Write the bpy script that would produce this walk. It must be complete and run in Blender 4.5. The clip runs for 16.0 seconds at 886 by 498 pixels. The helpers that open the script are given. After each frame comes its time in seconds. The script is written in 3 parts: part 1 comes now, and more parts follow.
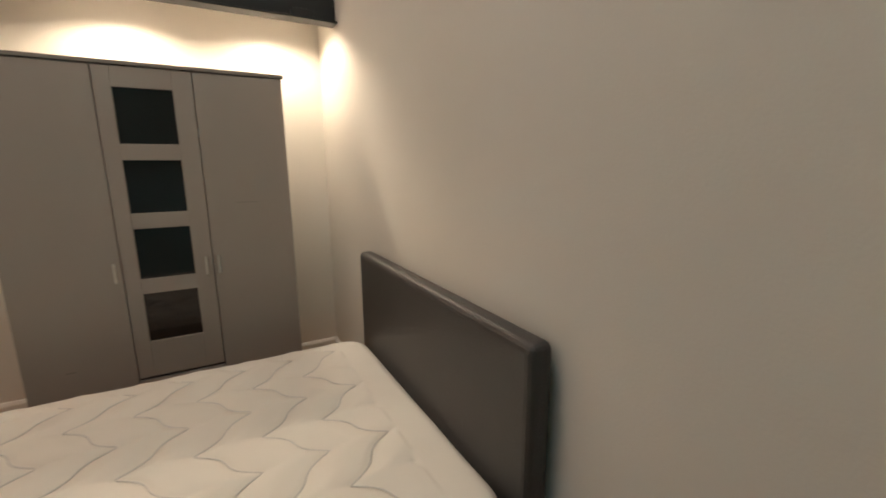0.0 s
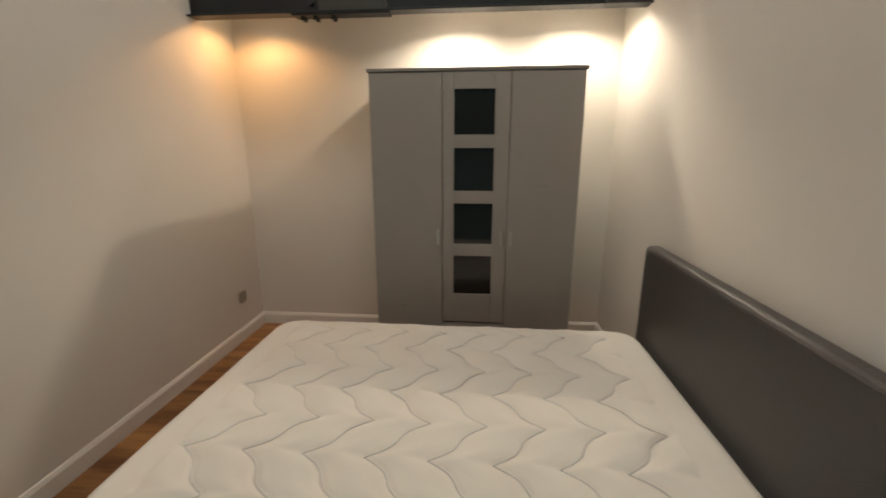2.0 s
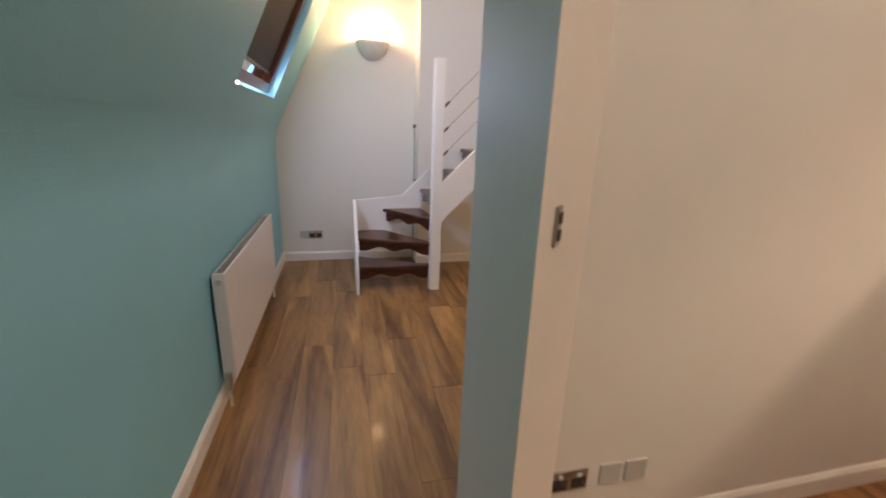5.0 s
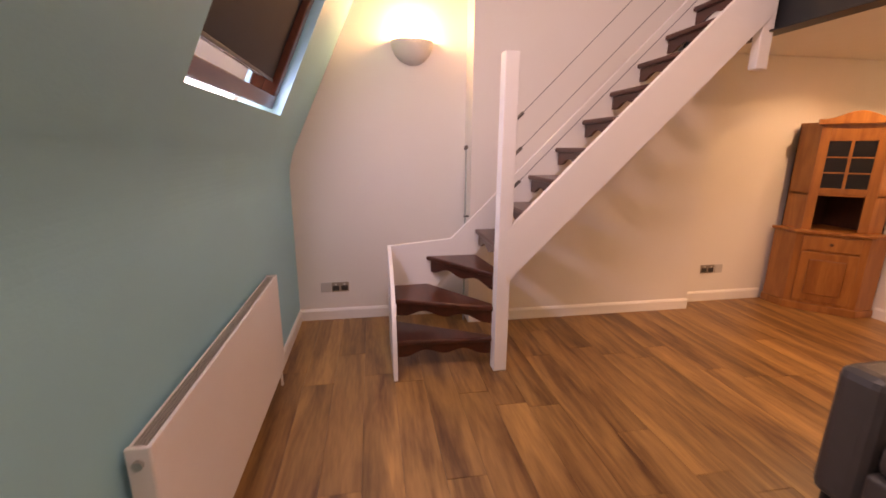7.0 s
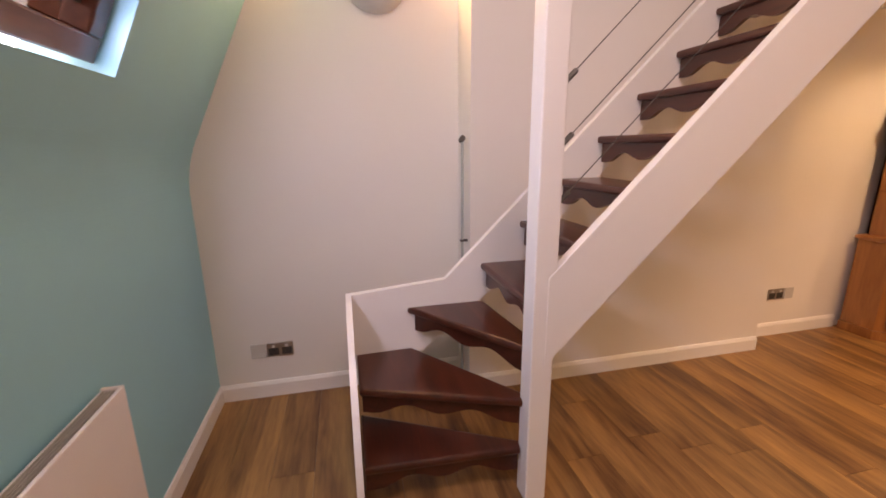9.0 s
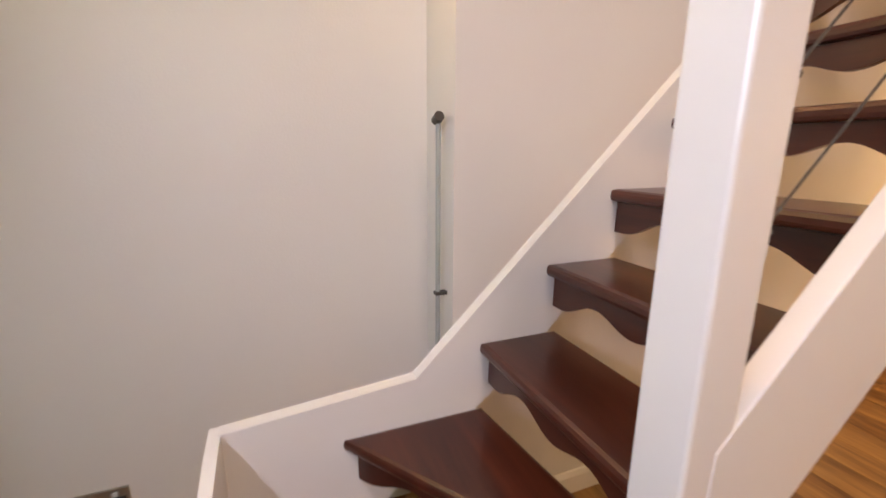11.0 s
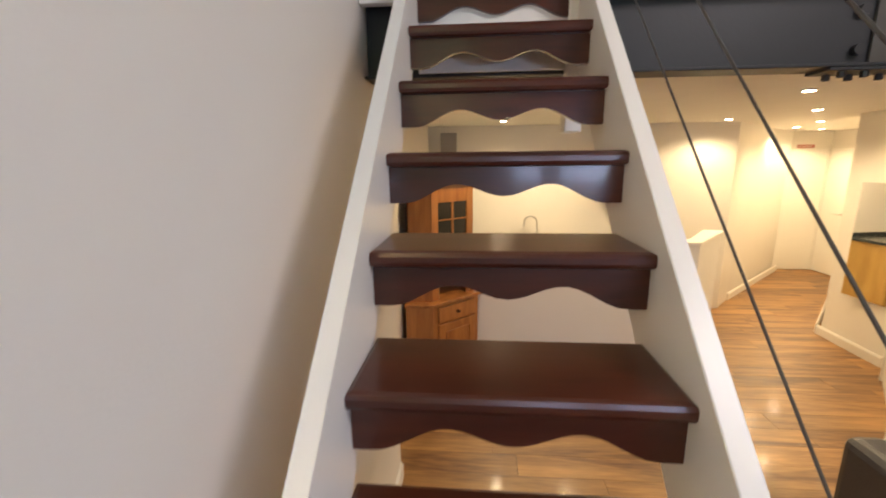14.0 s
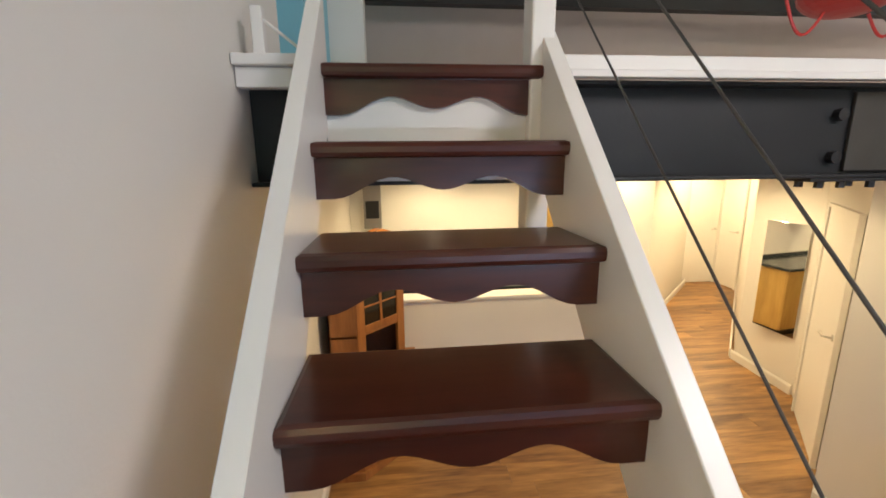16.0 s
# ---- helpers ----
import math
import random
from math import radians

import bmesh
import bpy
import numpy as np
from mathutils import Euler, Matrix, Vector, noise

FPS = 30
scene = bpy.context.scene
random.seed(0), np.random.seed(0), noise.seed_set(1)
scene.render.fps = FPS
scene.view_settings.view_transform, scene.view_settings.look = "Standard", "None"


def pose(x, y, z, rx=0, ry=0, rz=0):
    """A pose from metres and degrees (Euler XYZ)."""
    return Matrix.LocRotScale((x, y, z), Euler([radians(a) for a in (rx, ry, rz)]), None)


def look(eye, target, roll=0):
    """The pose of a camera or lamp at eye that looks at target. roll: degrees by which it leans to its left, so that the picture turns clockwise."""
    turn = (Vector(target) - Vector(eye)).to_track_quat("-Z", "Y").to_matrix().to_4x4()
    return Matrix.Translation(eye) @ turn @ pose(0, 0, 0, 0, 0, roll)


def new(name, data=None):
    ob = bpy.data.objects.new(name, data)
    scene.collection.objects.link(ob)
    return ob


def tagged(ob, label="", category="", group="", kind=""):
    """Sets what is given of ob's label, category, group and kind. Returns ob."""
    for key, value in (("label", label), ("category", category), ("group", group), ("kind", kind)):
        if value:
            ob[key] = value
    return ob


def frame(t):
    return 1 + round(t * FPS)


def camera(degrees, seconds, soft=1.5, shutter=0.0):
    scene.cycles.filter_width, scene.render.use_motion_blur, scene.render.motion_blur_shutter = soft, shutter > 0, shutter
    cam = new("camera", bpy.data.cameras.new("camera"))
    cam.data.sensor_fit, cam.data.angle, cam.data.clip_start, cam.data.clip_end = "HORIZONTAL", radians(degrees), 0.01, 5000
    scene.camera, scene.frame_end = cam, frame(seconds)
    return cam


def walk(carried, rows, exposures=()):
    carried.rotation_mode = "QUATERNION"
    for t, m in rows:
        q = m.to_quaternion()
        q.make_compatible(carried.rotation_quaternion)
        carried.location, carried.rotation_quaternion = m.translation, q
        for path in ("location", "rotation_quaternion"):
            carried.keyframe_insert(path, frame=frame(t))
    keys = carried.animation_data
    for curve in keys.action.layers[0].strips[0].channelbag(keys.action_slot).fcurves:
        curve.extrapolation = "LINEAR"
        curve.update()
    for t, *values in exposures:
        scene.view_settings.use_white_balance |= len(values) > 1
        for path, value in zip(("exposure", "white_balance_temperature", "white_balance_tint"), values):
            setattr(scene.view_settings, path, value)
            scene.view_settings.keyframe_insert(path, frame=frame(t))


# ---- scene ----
cam = camera(93.7, 16.0, 1.7, 0.4)
PATH = [
    (0, (0.25, 0.941, 1.418), (1.194, 2.66, 1.029), -0.5),
    (0.5, (0.2, 0.942, 1.468), (0.914, 2.759, 1.034), 0.3),
    (1, (0.166, 0.93, 1.467), (0.584, 2.832, 1.012), 0.2),
    (1.5, (0.114, 0.905, 1.466), (0.231, 2.846, 0.996), -0.0),
    (2, (0.049, 0.895, 1.471), (-0.124, 2.829, 0.991), -0.1),
    (2.5, (-0.049, 0.886, 1.475), (-0.519, 2.769, 0.993), 0.2),
    (3, (-0.143, 0.884, 1.478), (-0.947, 2.65, 0.992), 0.7),
    (3.5, (-0.284, 0.846, 1.466), (-1.441, 2.403, 0.977), 1.5),
    (4, (-0.401, 0.795, 1.462), (-1.91, 2.004, 0.95), 2.4),
    (4.5, (-0.563, 0.793, 1.453), (-2.319, 1.582, 0.912), 2.7),
    (5, (-0.754, 0.837, 1.466), (-2.619, 1.298, 0.911), 2.1),
    (5.2, (-0.835, 0.847, 1.476), (-2.719, 1.213, 0.912), 1.8),
    (7.3, (-2.065, 0.83, 1.483), (-3.98, 1.162, 1.014), 0.3),
    (7.5, (-2.19, 0.848, 1.512), (-4.102, 1.192, 1.037), 0.3),
    (8, (-2.464, 0.886, 1.502), (-4.37, 1.265, 1.027), 0.1),
    (8.2, (-2.579, 0.902, 1.484), (-4.481, 1.298, 1.008), -0.1),
    (10.5, (-3.763, 1.081, 1.415), (-5.616, 1.667, 0.941), -0.2),
    (11, (-4.005, 1.124, 1.384), (-5.816, 1.838, 0.927), 0.3),
    (11.5, (-4.235, 1.139, 1.396), (-5.966, 2.039, 0.956), 0.1),
    (12, (-4.453, 1.239, 1.423), (-6.019, 2.407, 0.997), -0.3),
    (12.5, (-4.582, 1.343, 1.582), (-5.82, 2.855, 1.154), 0.1),
    (13, (-4.671, 1.418, 1.648), (-5.509, 3.184, 1.225), 0.5),
    (13.5, (-4.743, 1.487, 1.798), (-5.186, 3.39, 1.371), -0.2),
    (14, (-4.727, 1.594, 1.875), (-4.888, 3.544, 1.464), -0.6),
    (14.5, (-4.706, 1.735, 1.994), (-4.696, 3.693, 1.589), -0.8),
    (15, (-4.735, 1.862, 2.081), (-4.611, 3.82, 1.691), -0.5),
    (15.5, (-4.773, 2.007, 2.222), (-4.591, 3.953, 1.797), -0.4),
    (16, (-4.762, 2.093, 2.268), (-4.564, 4.039, 1.848), -0.6),
]
walk(cam, [(t, look(eye, target, roll)) for t, eye, target, roll in PATH], exposures=[
    (0, .12, 7100, 20), (2.0, .05, 6650, 16), (3.5, .08, 6200, 15), (4.5, .18, 6300, 18), (5.2, .6, 8400, 34), (7.3, .62, 10400, 58), (8.2, .55, 9900, 55),
    (10.3, .84, 9400, 37), (12.5, .82, 8700, 33), (14.0, .6, 7500, 22), (16.0, .62, 7300, 18)])

# ---- world and light ----
world = bpy.data.worlds.new("world")
scene.world = world
world.use_nodes = True
wn = world.node_tree
sky = wn.nodes.new("ShaderNodeTexSky")
sky.sky_type = "NISHITA"
sky.sun_disc = False
sky.sun_elevation, sky.sun_rotation = radians(38), radians(150)
wn.links.new(sky.outputs[0], wn.nodes["Background"].inputs[0])
wn.nodes["Background"].inputs[1].default_value = 0.12


def lamp(name, kind, m, power, colour, size=0.05, size_y=None, angle=None, blend=0.5):
    d = bpy.data.lights.new(name, kind)
    d.energy, d.color = power, colour
    if kind == "AREA":
        d.size = size
        if size_y:
            d.shape, d.size_y = "RECTANGLE", size_y
    else:
        d.shadow_soft_size = size
    if kind == "SPOT":
        d.spot_size, d.spot_blend = radians(angle), blend
    ob = new(name, d)
    ob.matrix_world = m
    return ob


AMBER, COOL = (1, .52, .18), (1, .90, .70)
sun = lamp("sun", "SUN", look((0, -8, 9), (0, 0, 0)), 1.2, (1, .95, .88))
sun.data.angle = radians(8)
# daylight of the slit under the blind; added fills high in the double-height room
lamp("skylight_day", "AREA", look((-3.87, .325, 1.78), (-3.87, 1.3, 1.33)), 13, (.45, .64, 1), 1.1, .06)
# stands for unseen high daylight that throws the stair string's shadow
lamp("high_day_fill", "AREA", look((-2.75, 1.30, 3.62), (-4.4, 2.5, 1.6)), 27, (.90, .92, 1), .9, .7)
# fill added to brighten the bed; the ceiling has no opening here
lamp("bedroom_high_fill", "AREA", look((-.3, 1.9, 4.75), (-.3, 2.0, 0)), 58, (1, .88, .79), 1.2, 1.0)
lamp("wall_lamp_bulb", "POINT", pose(-5.30, 1.178, 2.315), 15, (1, .70, .36), .04)
for lx, ly, e, col in ((-1.50, 3.80, 16, AMBER), (-.12, 3.775, 40, COOL), (.66, 3.775, 38, COOL)):
    lamp("bedroom_downlight_lamp", "SPOT", look((lx, ly, 2.325), (lx, ly - .05, 0)), e, col, .03, angle=160, blend=.5)
HALL_LIGHTS = ((-2.02, 6.50), (-.74, 6.97), (-.35, 7.9), (-4.45, 6.25), (-3.6, 6.15), (-4.55, 4.75), (-2.64, 4.54), (-1.73, 5.69), (.35, 8.4))
for lx, ly in HALL_LIGHTS:
    living = ly < 5
    lamp("hall_downlight_lamp", "SPOT", look((lx, ly, 2.27), (lx, ly, 0)), 26 if living else 34,
         (1, .87, .54), .03, angle=150, blend=.6)

# ---- materials ----


def material(name, colour, rough=.6, metal=0, var=.06, scale=6, bump=.02, fine=90, spec=.5, coat=0, per_object=0):
    m = bpy.data.materials.new(name)
    m.use_nodes = True
    n, l = m.node_tree.nodes, m.node_tree.links
    b = n["Principled BSDF"]
    b.inputs["Roughness"].default_value, b.inputs["Metallic"].default_value = rough, metal
    b.inputs["Specular IOR Level"].default_value, b.inputs["Coat Weight"].default_value = spec, coat
    co = n.new("ShaderNodeTexCoord")
    big, small = n.new("ShaderNodeTexNoise"), n.new("ShaderNodeTexNoise")
    big.inputs["Scale"].default_value, small.inputs["Scale"].default_value = scale, fine
    big.inputs["Detail"].default_value = 5
    for t in (big, small):
        l.new(co.outputs["Object"], t.inputs["Vector"])
    ramp = n.new("ShaderNodeMapRange")
    ramp.inputs[3].default_value, ramp.inputs[4].default_value = 1 - var * 2, 1 + var * 2
    l.new(big.outputs[0], ramp.inputs[0])
    mix = n.new("ShaderNodeVectorMath")
    mix.operation = "SCALE"
    mix.inputs[0].default_value = colour
    last = ramp.outputs[0]
    if per_object:
        info, rr, mul = n.new("ShaderNodeObjectInfo"), n.new("ShaderNodeMapRange"), n.new("ShaderNodeMath")
        rr.inputs[3].default_value, rr.inputs[4].default_value = 1 - per_object, 1 + per_object
        mul.operation = "MULTIPLY"
        l.new(info.outputs["Random"], rr.inputs[0])
        l.new(last, mul.inputs[0])
        l.new(rr.outputs[0], mul.inputs[1])
        last = mul.outputs[0]
    l.new(last, mix.inputs["Scale"])
    l.new(mix.outputs[0], b.inputs["Base Color"])
    rg = n.new("ShaderNodeMapRange")
    rg.inputs[3].default_value, rg.inputs[4].default_value = max(.02, rough - .025), min(1, rough + .025)
    l.new(big.outputs[0], rg.inputs[0])
    l.new(rg.outputs[0], b.inputs["Roughness"])
    if bump:
        bp = n.new("ShaderNodeBump")
        bp.inputs["Strength"].default_value, bp.inputs["Distance"].default_value = min(1, bump * 8), .003
        l.new(small.outputs[0], bp.inputs["Height"])
        l.new(bp.outputs[0], b.inputs["Normal"])
    return m


def wood(name, dark, light, axis=0, scale=1.0, rough=.4, coat=.0, tone=.18, knots=0.0):
    m = bpy.data.materials.new(name)
    m.use_nodes = True
    n, l = m.node_tree.nodes, m.node_tree.links
    b = n["Principled BSDF"]
    b.inputs["Roughness"].default_value, b.inputs["Coat Weight"].default_value = rough, coat
    b.inputs["Coat Roughness"].default_value = .12
    co, mp, info = n.new("ShaderNodeTexCoord"), n.new("ShaderNodeMapping"), n.new("ShaderNodeObjectInfo")
    s = [7 * scale] * 3
    s[axis] = .9 * scale
    mp.inputs["Scale"].default_value = s
    l.new(co.outputs["Object"], mp.inputs["Vector"])
    off = n.new("ShaderNodeVectorMath")
    off.operation = "SCALE"
    off.inputs[0].default_value = (31, 17, 9)
    l.new(info.outputs["Random"], off.inputs["Scale"])
    l.new(off.outputs[0], mp.inputs["Location"])
    g, f = n.new("ShaderNodeTexNoise"), n.new("ShaderNodeTexNoise")
    g.inputs["Scale"].default_value, g.inputs["Detail"].default_value, g.inputs["Distortion"].default_value = 1.1, 6, .9
    f.inputs["Scale"].default_value, f.inputs["Detail"].default_value = 9, 3
    l.new(mp.outputs[0], g.inputs["Vector"])
    l.new(mp.outputs[0], f.inputs["Vector"])
    add = n.new("ShaderNodeMath")
    add.operation = "MULTIPLY_ADD"
    add.inputs[1].default_value, add.inputs[2].default_value = .28, 0
    l.new(f.outputs[0], add.inputs[0])
    sm = n.new("ShaderNodeMath")
    sm.operation = "ADD"
    l.new(g.outputs[0], sm.inputs[0])
    l.new(add.outputs[0], sm.inputs[1])
    r = n.new("ShaderNodeValToRGB")
    r.color_ramp.elements[0].position, r.color_ramp.elements[1].position = .42, .86
    r.color_ramp.elements[0].color, r.color_ramp.elements[1].color = (*dark, 1), (*light, 1)
    l.new(sm.outputs[0], r.inputs[0])
    last = r.outputs[0]
    if knots:
        kn = n.new("ShaderNodeTexNoise")
        kn.inputs["Scale"].default_value = .55
        l.new(mp.outputs[0], kn.inputs["Vector"])
        kr = n.new("ShaderNodeMapRange")
        kr.inputs[1].default_value, kr.inputs[2].default_value = .60, .74
        kr.inputs[3].default_value, kr.inputs[4].default_value = 1, 1 - knots
        l.new(kn.outputs[0], kr.inputs[0])
        km = n.new("ShaderNodeVectorMath")
        km.operation = "SCALE"
        l.new(last, km.inputs[0])
        l.new(kr.outputs[0], km.inputs["Scale"])
        last = km.outputs[0]
    tn = n.new("ShaderNodeMapRange")
    tn.inputs[3].default_value, tn.inputs[4].default_value = 1 - tone, 1 + tone
    l.new(info.outputs["Random"], tn.inputs[0])
    sc = n.new("ShaderNodeVectorMath")
    sc.operation = "SCALE"
    l.new(last, sc.inputs[0])
    l.new(tn.outputs[0], sc.inputs["Scale"])
    l.new(sc.outputs[0], b.inputs["Base Color"])
    bp = n.new("ShaderNodeBump")
    bp.inputs["Strength"].default_value, bp.inputs["Distance"].default_value = .12, .002
    l.new(sm.outputs[0], bp.inputs["Height"])
    l.new(bp.outputs[0], b.inputs["Normal"])
    return m


def glow(name, colour, strength):
    m = bpy.data.materials.new(name)
    m.use_nodes = True
    b = m.node_tree.nodes["Principled BSDF"]
    b.inputs["Base Color"].default_value = (*colour, 1)
    b.inputs["Emission Color"].default_value, b.inputs["Emission Strength"].default_value = (*colour, 1), strength
    return m


PLASTER = material("white_plaster", (.76, .72, .66), .55, var=.02, scale=1.6, bump=.02, fine=140)
CEILING = material("ceiling_paint", (.80, .77, .70), .8, var=.02)
TEAL = material("turquoise_paint", (.235, .58, .68), .5, var=.03, scale=2, bump=.02, fine=120)
TRIM = material("white_gloss_paint", (.80, .77, .72), .32, var=.012, bump=0, fine=60)
FLOORWOOD = wood("oak_laminate", (.10, .036, .011), (.44, .225, .075), 0, .9, .40, .10, .14, .72)
MAHOG = wood("mahogany_stain", (.040, .008, .004), (.095, .021, .010), 0, 1.4, .30, .2, .08)
OAK = wood("honey_oak", (.26, .085, .022), (.46, .18, .05), 2, 1.4, .35, .3, .06)
OAKDARK = wood("dark_inside_oak", (.05, .018, .008), (.09, .03, .012), 2, 1.4, .5, 0, .06)
GREYLAM = material("grey_laminate", (.33, .29, .26), .5, var=.03, scale=3, bump=.008, fine=200)
GREYEDGE = material("grey_edge", (.23, .205, .185), .5, var=.03)
DARKGLASS = material("dark_glass", (.012, .010, .009), .06, var=.05, bump=0)
CHROME = material("brushed_steel", (.62, .60, .57), .3, 1, var=.05, bump=.01, fine=300)
LEATHER = material("charcoal_faux_leather", (.060, .056, .054), .42, var=.08, scale=14, bump=.06, fine=160)
TICKING = material("mattress_cloth", (.78, .75, .68), .85, var=.03, scale=5, bump=.05, fine=260)
PIPING = material("mattress_piping", (.68, .67, .66), .8, var=.03)
STITCH = material("quilting_seam", (.66, .645, .61), .95, var=.05)
BASECLOTH = material("divan_cloth", (.55, .55, .56), .9, var=.05, bump=.05, fine=220)
STEEL = material("dark_painted_steel", (.018, .019, .020), .5, .2, var=.15, scale=4, bump=.02, fine=60)
STEELRAW = material("bare_splice_plate", (.075, .068, .058), .45, .4, var=.15, scale=6)
PLATE = material("socket_plate_steel", (.42, .38, .33), .34, .9, var=.05, bump=.01)
SOCKDARK = material("socket_insert", (.05, .045, .04), .5)
GREYPL = material("pale_grey_plate", (.52, .50, .46), .4, var=.03)
WHITEPL = material("white_plastic", (.74, .73, .70), .4, var=.02)
RADWHITE = material("radiator_enamel", (.80, .78, .77), .3, var=.015, bump=0)
GRILLE = material("radiator_grille", (.12, .12, .12), .5, .5)
REDFRAME = wood("red_stained_frame", (.085, .022, .012), (.16, .045, .022), 0, 1.6, .35, .3, .05)
BLIND = material("blackout_blind", (.016, .017, .020), .85, var=.08, bump=.03, fine=200)
BOWL = material("plaster_bowl", (.70, .66, .60), .7, var=.04, scale=12, bump=.03)
CABLE = material("steel_cable", (.10, .095, .09), .45, .7, var=.1)
MIRROR = material("mirror_glass", (.92, .93, .92), .02, 1, var=0, bump=0)
WORKTOP = material("dark_worktop", (.035, .040, .042), .25, var=.1, scale=40, coat=.2)
MAPLE = wood("yellow_maple", (.48, .29, .08), (.66, .42, .14), 2, 1.4, .4, .2, .05)
HOODGREY = material("grey_hood", (.30, .28, .26), .35, .5, var=.04)
BLACKPL = material("black_plastic", (.015, .015, .016), .4)
TILEM = material("cream_tile", (.70, .68, .58), .2, var=.03)
REDPL = material("red_plastic", (.62, .05, .04), .35, var=.05)
SIGNRED = material("sign_red", (.40, .05, .03), .5)
BLUSH = material("upper_blush_paint", (.62, .52, .47), .6, var=.03)
LAMPGLOW = glow("downlight_glow", (1, .88, .62), 22)
COOLGLOW = glow("cool_downlight_glow", (1, .96, .82), 22)
SKYGLOW = glow("sky_backdrop_glow", (.86, .93, 1), 3.2)
TUBEM = material("white_pipe_paint", (.36, .39, .36), .4, var=.05)

# ---- mesh helpers ----


def part(name, bm, mat, parent=None, label=""):
    me = bpy.data.meshes.new(name)
    bmesh.ops.recalc_face_normals(bm, faces=bm.faces[:])
    bm.to_mesh(me)
    bm.free()
    me.materials.append(mat)
    ob = new(name, me)
    ob.parent = parent
    if label:
        tagged(ob, label)
    return ob


def thing(name, label, category, at=(0, 0, 0), group="", turn=0):
    ob = new(name)
    ob.matrix_world = pose(*at, 0, 0, turn)
    return tagged(ob, label, category, group)


def setting(name, bm, mat, label, category):
    return tagged(part(name, bm, mat), label, category, kind="structure")


def box(x0, x1, y0, y1, z0, z1, bevel=0, seg=2, bm=None):
    """A box between two corners, its edges rounded by bevel."""
    b = bmesh.new()
    bmesh.ops.create_cube(b, size=1, matrix=Matrix.Translation(((x0 + x1) / 2, (y0 + y1) / 2, (z0 + z1) / 2)) @ Matrix.Diagonal((x1 - x0, y1 - y0, z1 - z0, 1)))
    if bevel:
        bmesh.ops.bevel(b, geom=b.edges[:], offset=bevel, segments=seg, affect="EDGES", profile=.5)
    if bm is not None:
        me = bpy.data.meshes.new("tmp")
        b.to_mesh(me)
        b.free()
        bm.from_mesh(me)
        bpy.data.meshes.remove(me)
        return bm
    return b


def prism(outline, low, high, axis="z", bm=None, bevel=0):
    """Sweeps a flat outline along an axis. Outlines are (x, y) for z, (x, z) for y, (y, z) for x."""
    b = bm if bm is not None else bmesh.new()

    def place(p, h):
        return {"z": (p[0], p[1], h), "y": (p[0], h, p[1]), "x": (h, p[0], p[1])}[axis]
    lo = [b.verts.new(place(p, low)) for p in outline]
    hi = [b.verts.new(place(p, high)) for p in outline]
    n = len(outline)
    fs = [b.faces.new(lo[::-1]), b.faces.new(hi)]
    for i in range(n):
        fs.append(b.faces.new((lo[i], lo[(i + 1) % n], hi[(i + 1) % n], hi[i])))
    if bevel:
        es = [e for e in fs[0].edges] + [e for e in fs[1].edges]
        bmesh.ops.bevel(b, geom=es, offset=bevel, segments=2, affect="EDGES", profile=.5)
    return b


def rod(a, c, r, seg=12, bm=None):
    b = bm if bm is not None else bmesh.new()
    a, c = Vector(a), Vector(c)
    m = Matrix.Translation((a + c) / 2) @ (c - a).to_track_quat("Z", "Y").to_matrix().to_4x4()
    bmesh.ops.create_cone(b, cap_ends=True, segments=seg, radius1=r, radius2=r, depth=(c - a).length, matrix=m)
    return b


def tube(points, r, seg=8):
    """A bent round tube through points."""
    b = bmesh.new()
    pts = [Vector(p) for p in points]
    rings = []
    for i, p in enumerate(pts):
        d = (pts[min(i + 1, len(pts) - 1)] - pts[max(i - 1, 0)]).normalized()
        q = d.to_track_quat("Z", "Y")
        rings.append([b.verts.new(p + q @ Vector((r * math.cos(2 * math.pi * k / seg), r * math.sin(2 * math.pi * k / seg), 0))) for k in range(seg)])
    for i in range(len(rings) - 1):
        for k in range(seg):
            b.faces.new((rings[i][k], rings[i][(k + 1) % seg], rings[i + 1][(k + 1) % seg], rings[i + 1][k]))
    b.faces.new(rings[0][::-1])
    b.faces.new(rings[-1])
    return b


def wall_between(p, q, z0, z1, thick, bm=None):
    """A wall whose seen face runs from p to q, its body to the left of that line."""
    p, q = Vector(p), Vector(q)
    d = (q - p).normalized()
    nrm = Vector((-d.y, d.x)) * thick
    return prism([p, q, q + nrm, p + nrm], z0, z1, "z", bm)


def skirting(p, q, h=.10, d=.016, name="baseboard"):
    """A skirting board on the right of the line from p to q."""
    p, q = Vector(p), Vector(q)
    length = (q - p).length
    b = prism([(0, 0), (d, 0), (d, h - .02), (d * .5, h - .004), (d * .3, h), (0, h)], 0, length, "y")
    ob = setting(name, b, TRIM, "white gloss painted skirting board along the wall", "skirting board")
    ang = math.degrees(math.atan2(q.y - p.y, q.x - p.x)) - 90
    ob.matrix_world = pose(p.x, p.y, 0, 0, 0, ang)
    return ob


# ---- the large structure ----
FAR, STAIRW, NOOK = -5.42, -5.175, -5.335
KNEE_Y, KNEE_Z, LEAN = .177, 1.348, .466
TOP, CEIL, MEZZ = 4.9, 2.30, 2.515

setting("floor", box(-5.6, 2.6, -.2, 9.6, -.12, -.013), material("underfloor", (.08, .05, .03), .8), "dark underfloor below the oak boards", "floor")

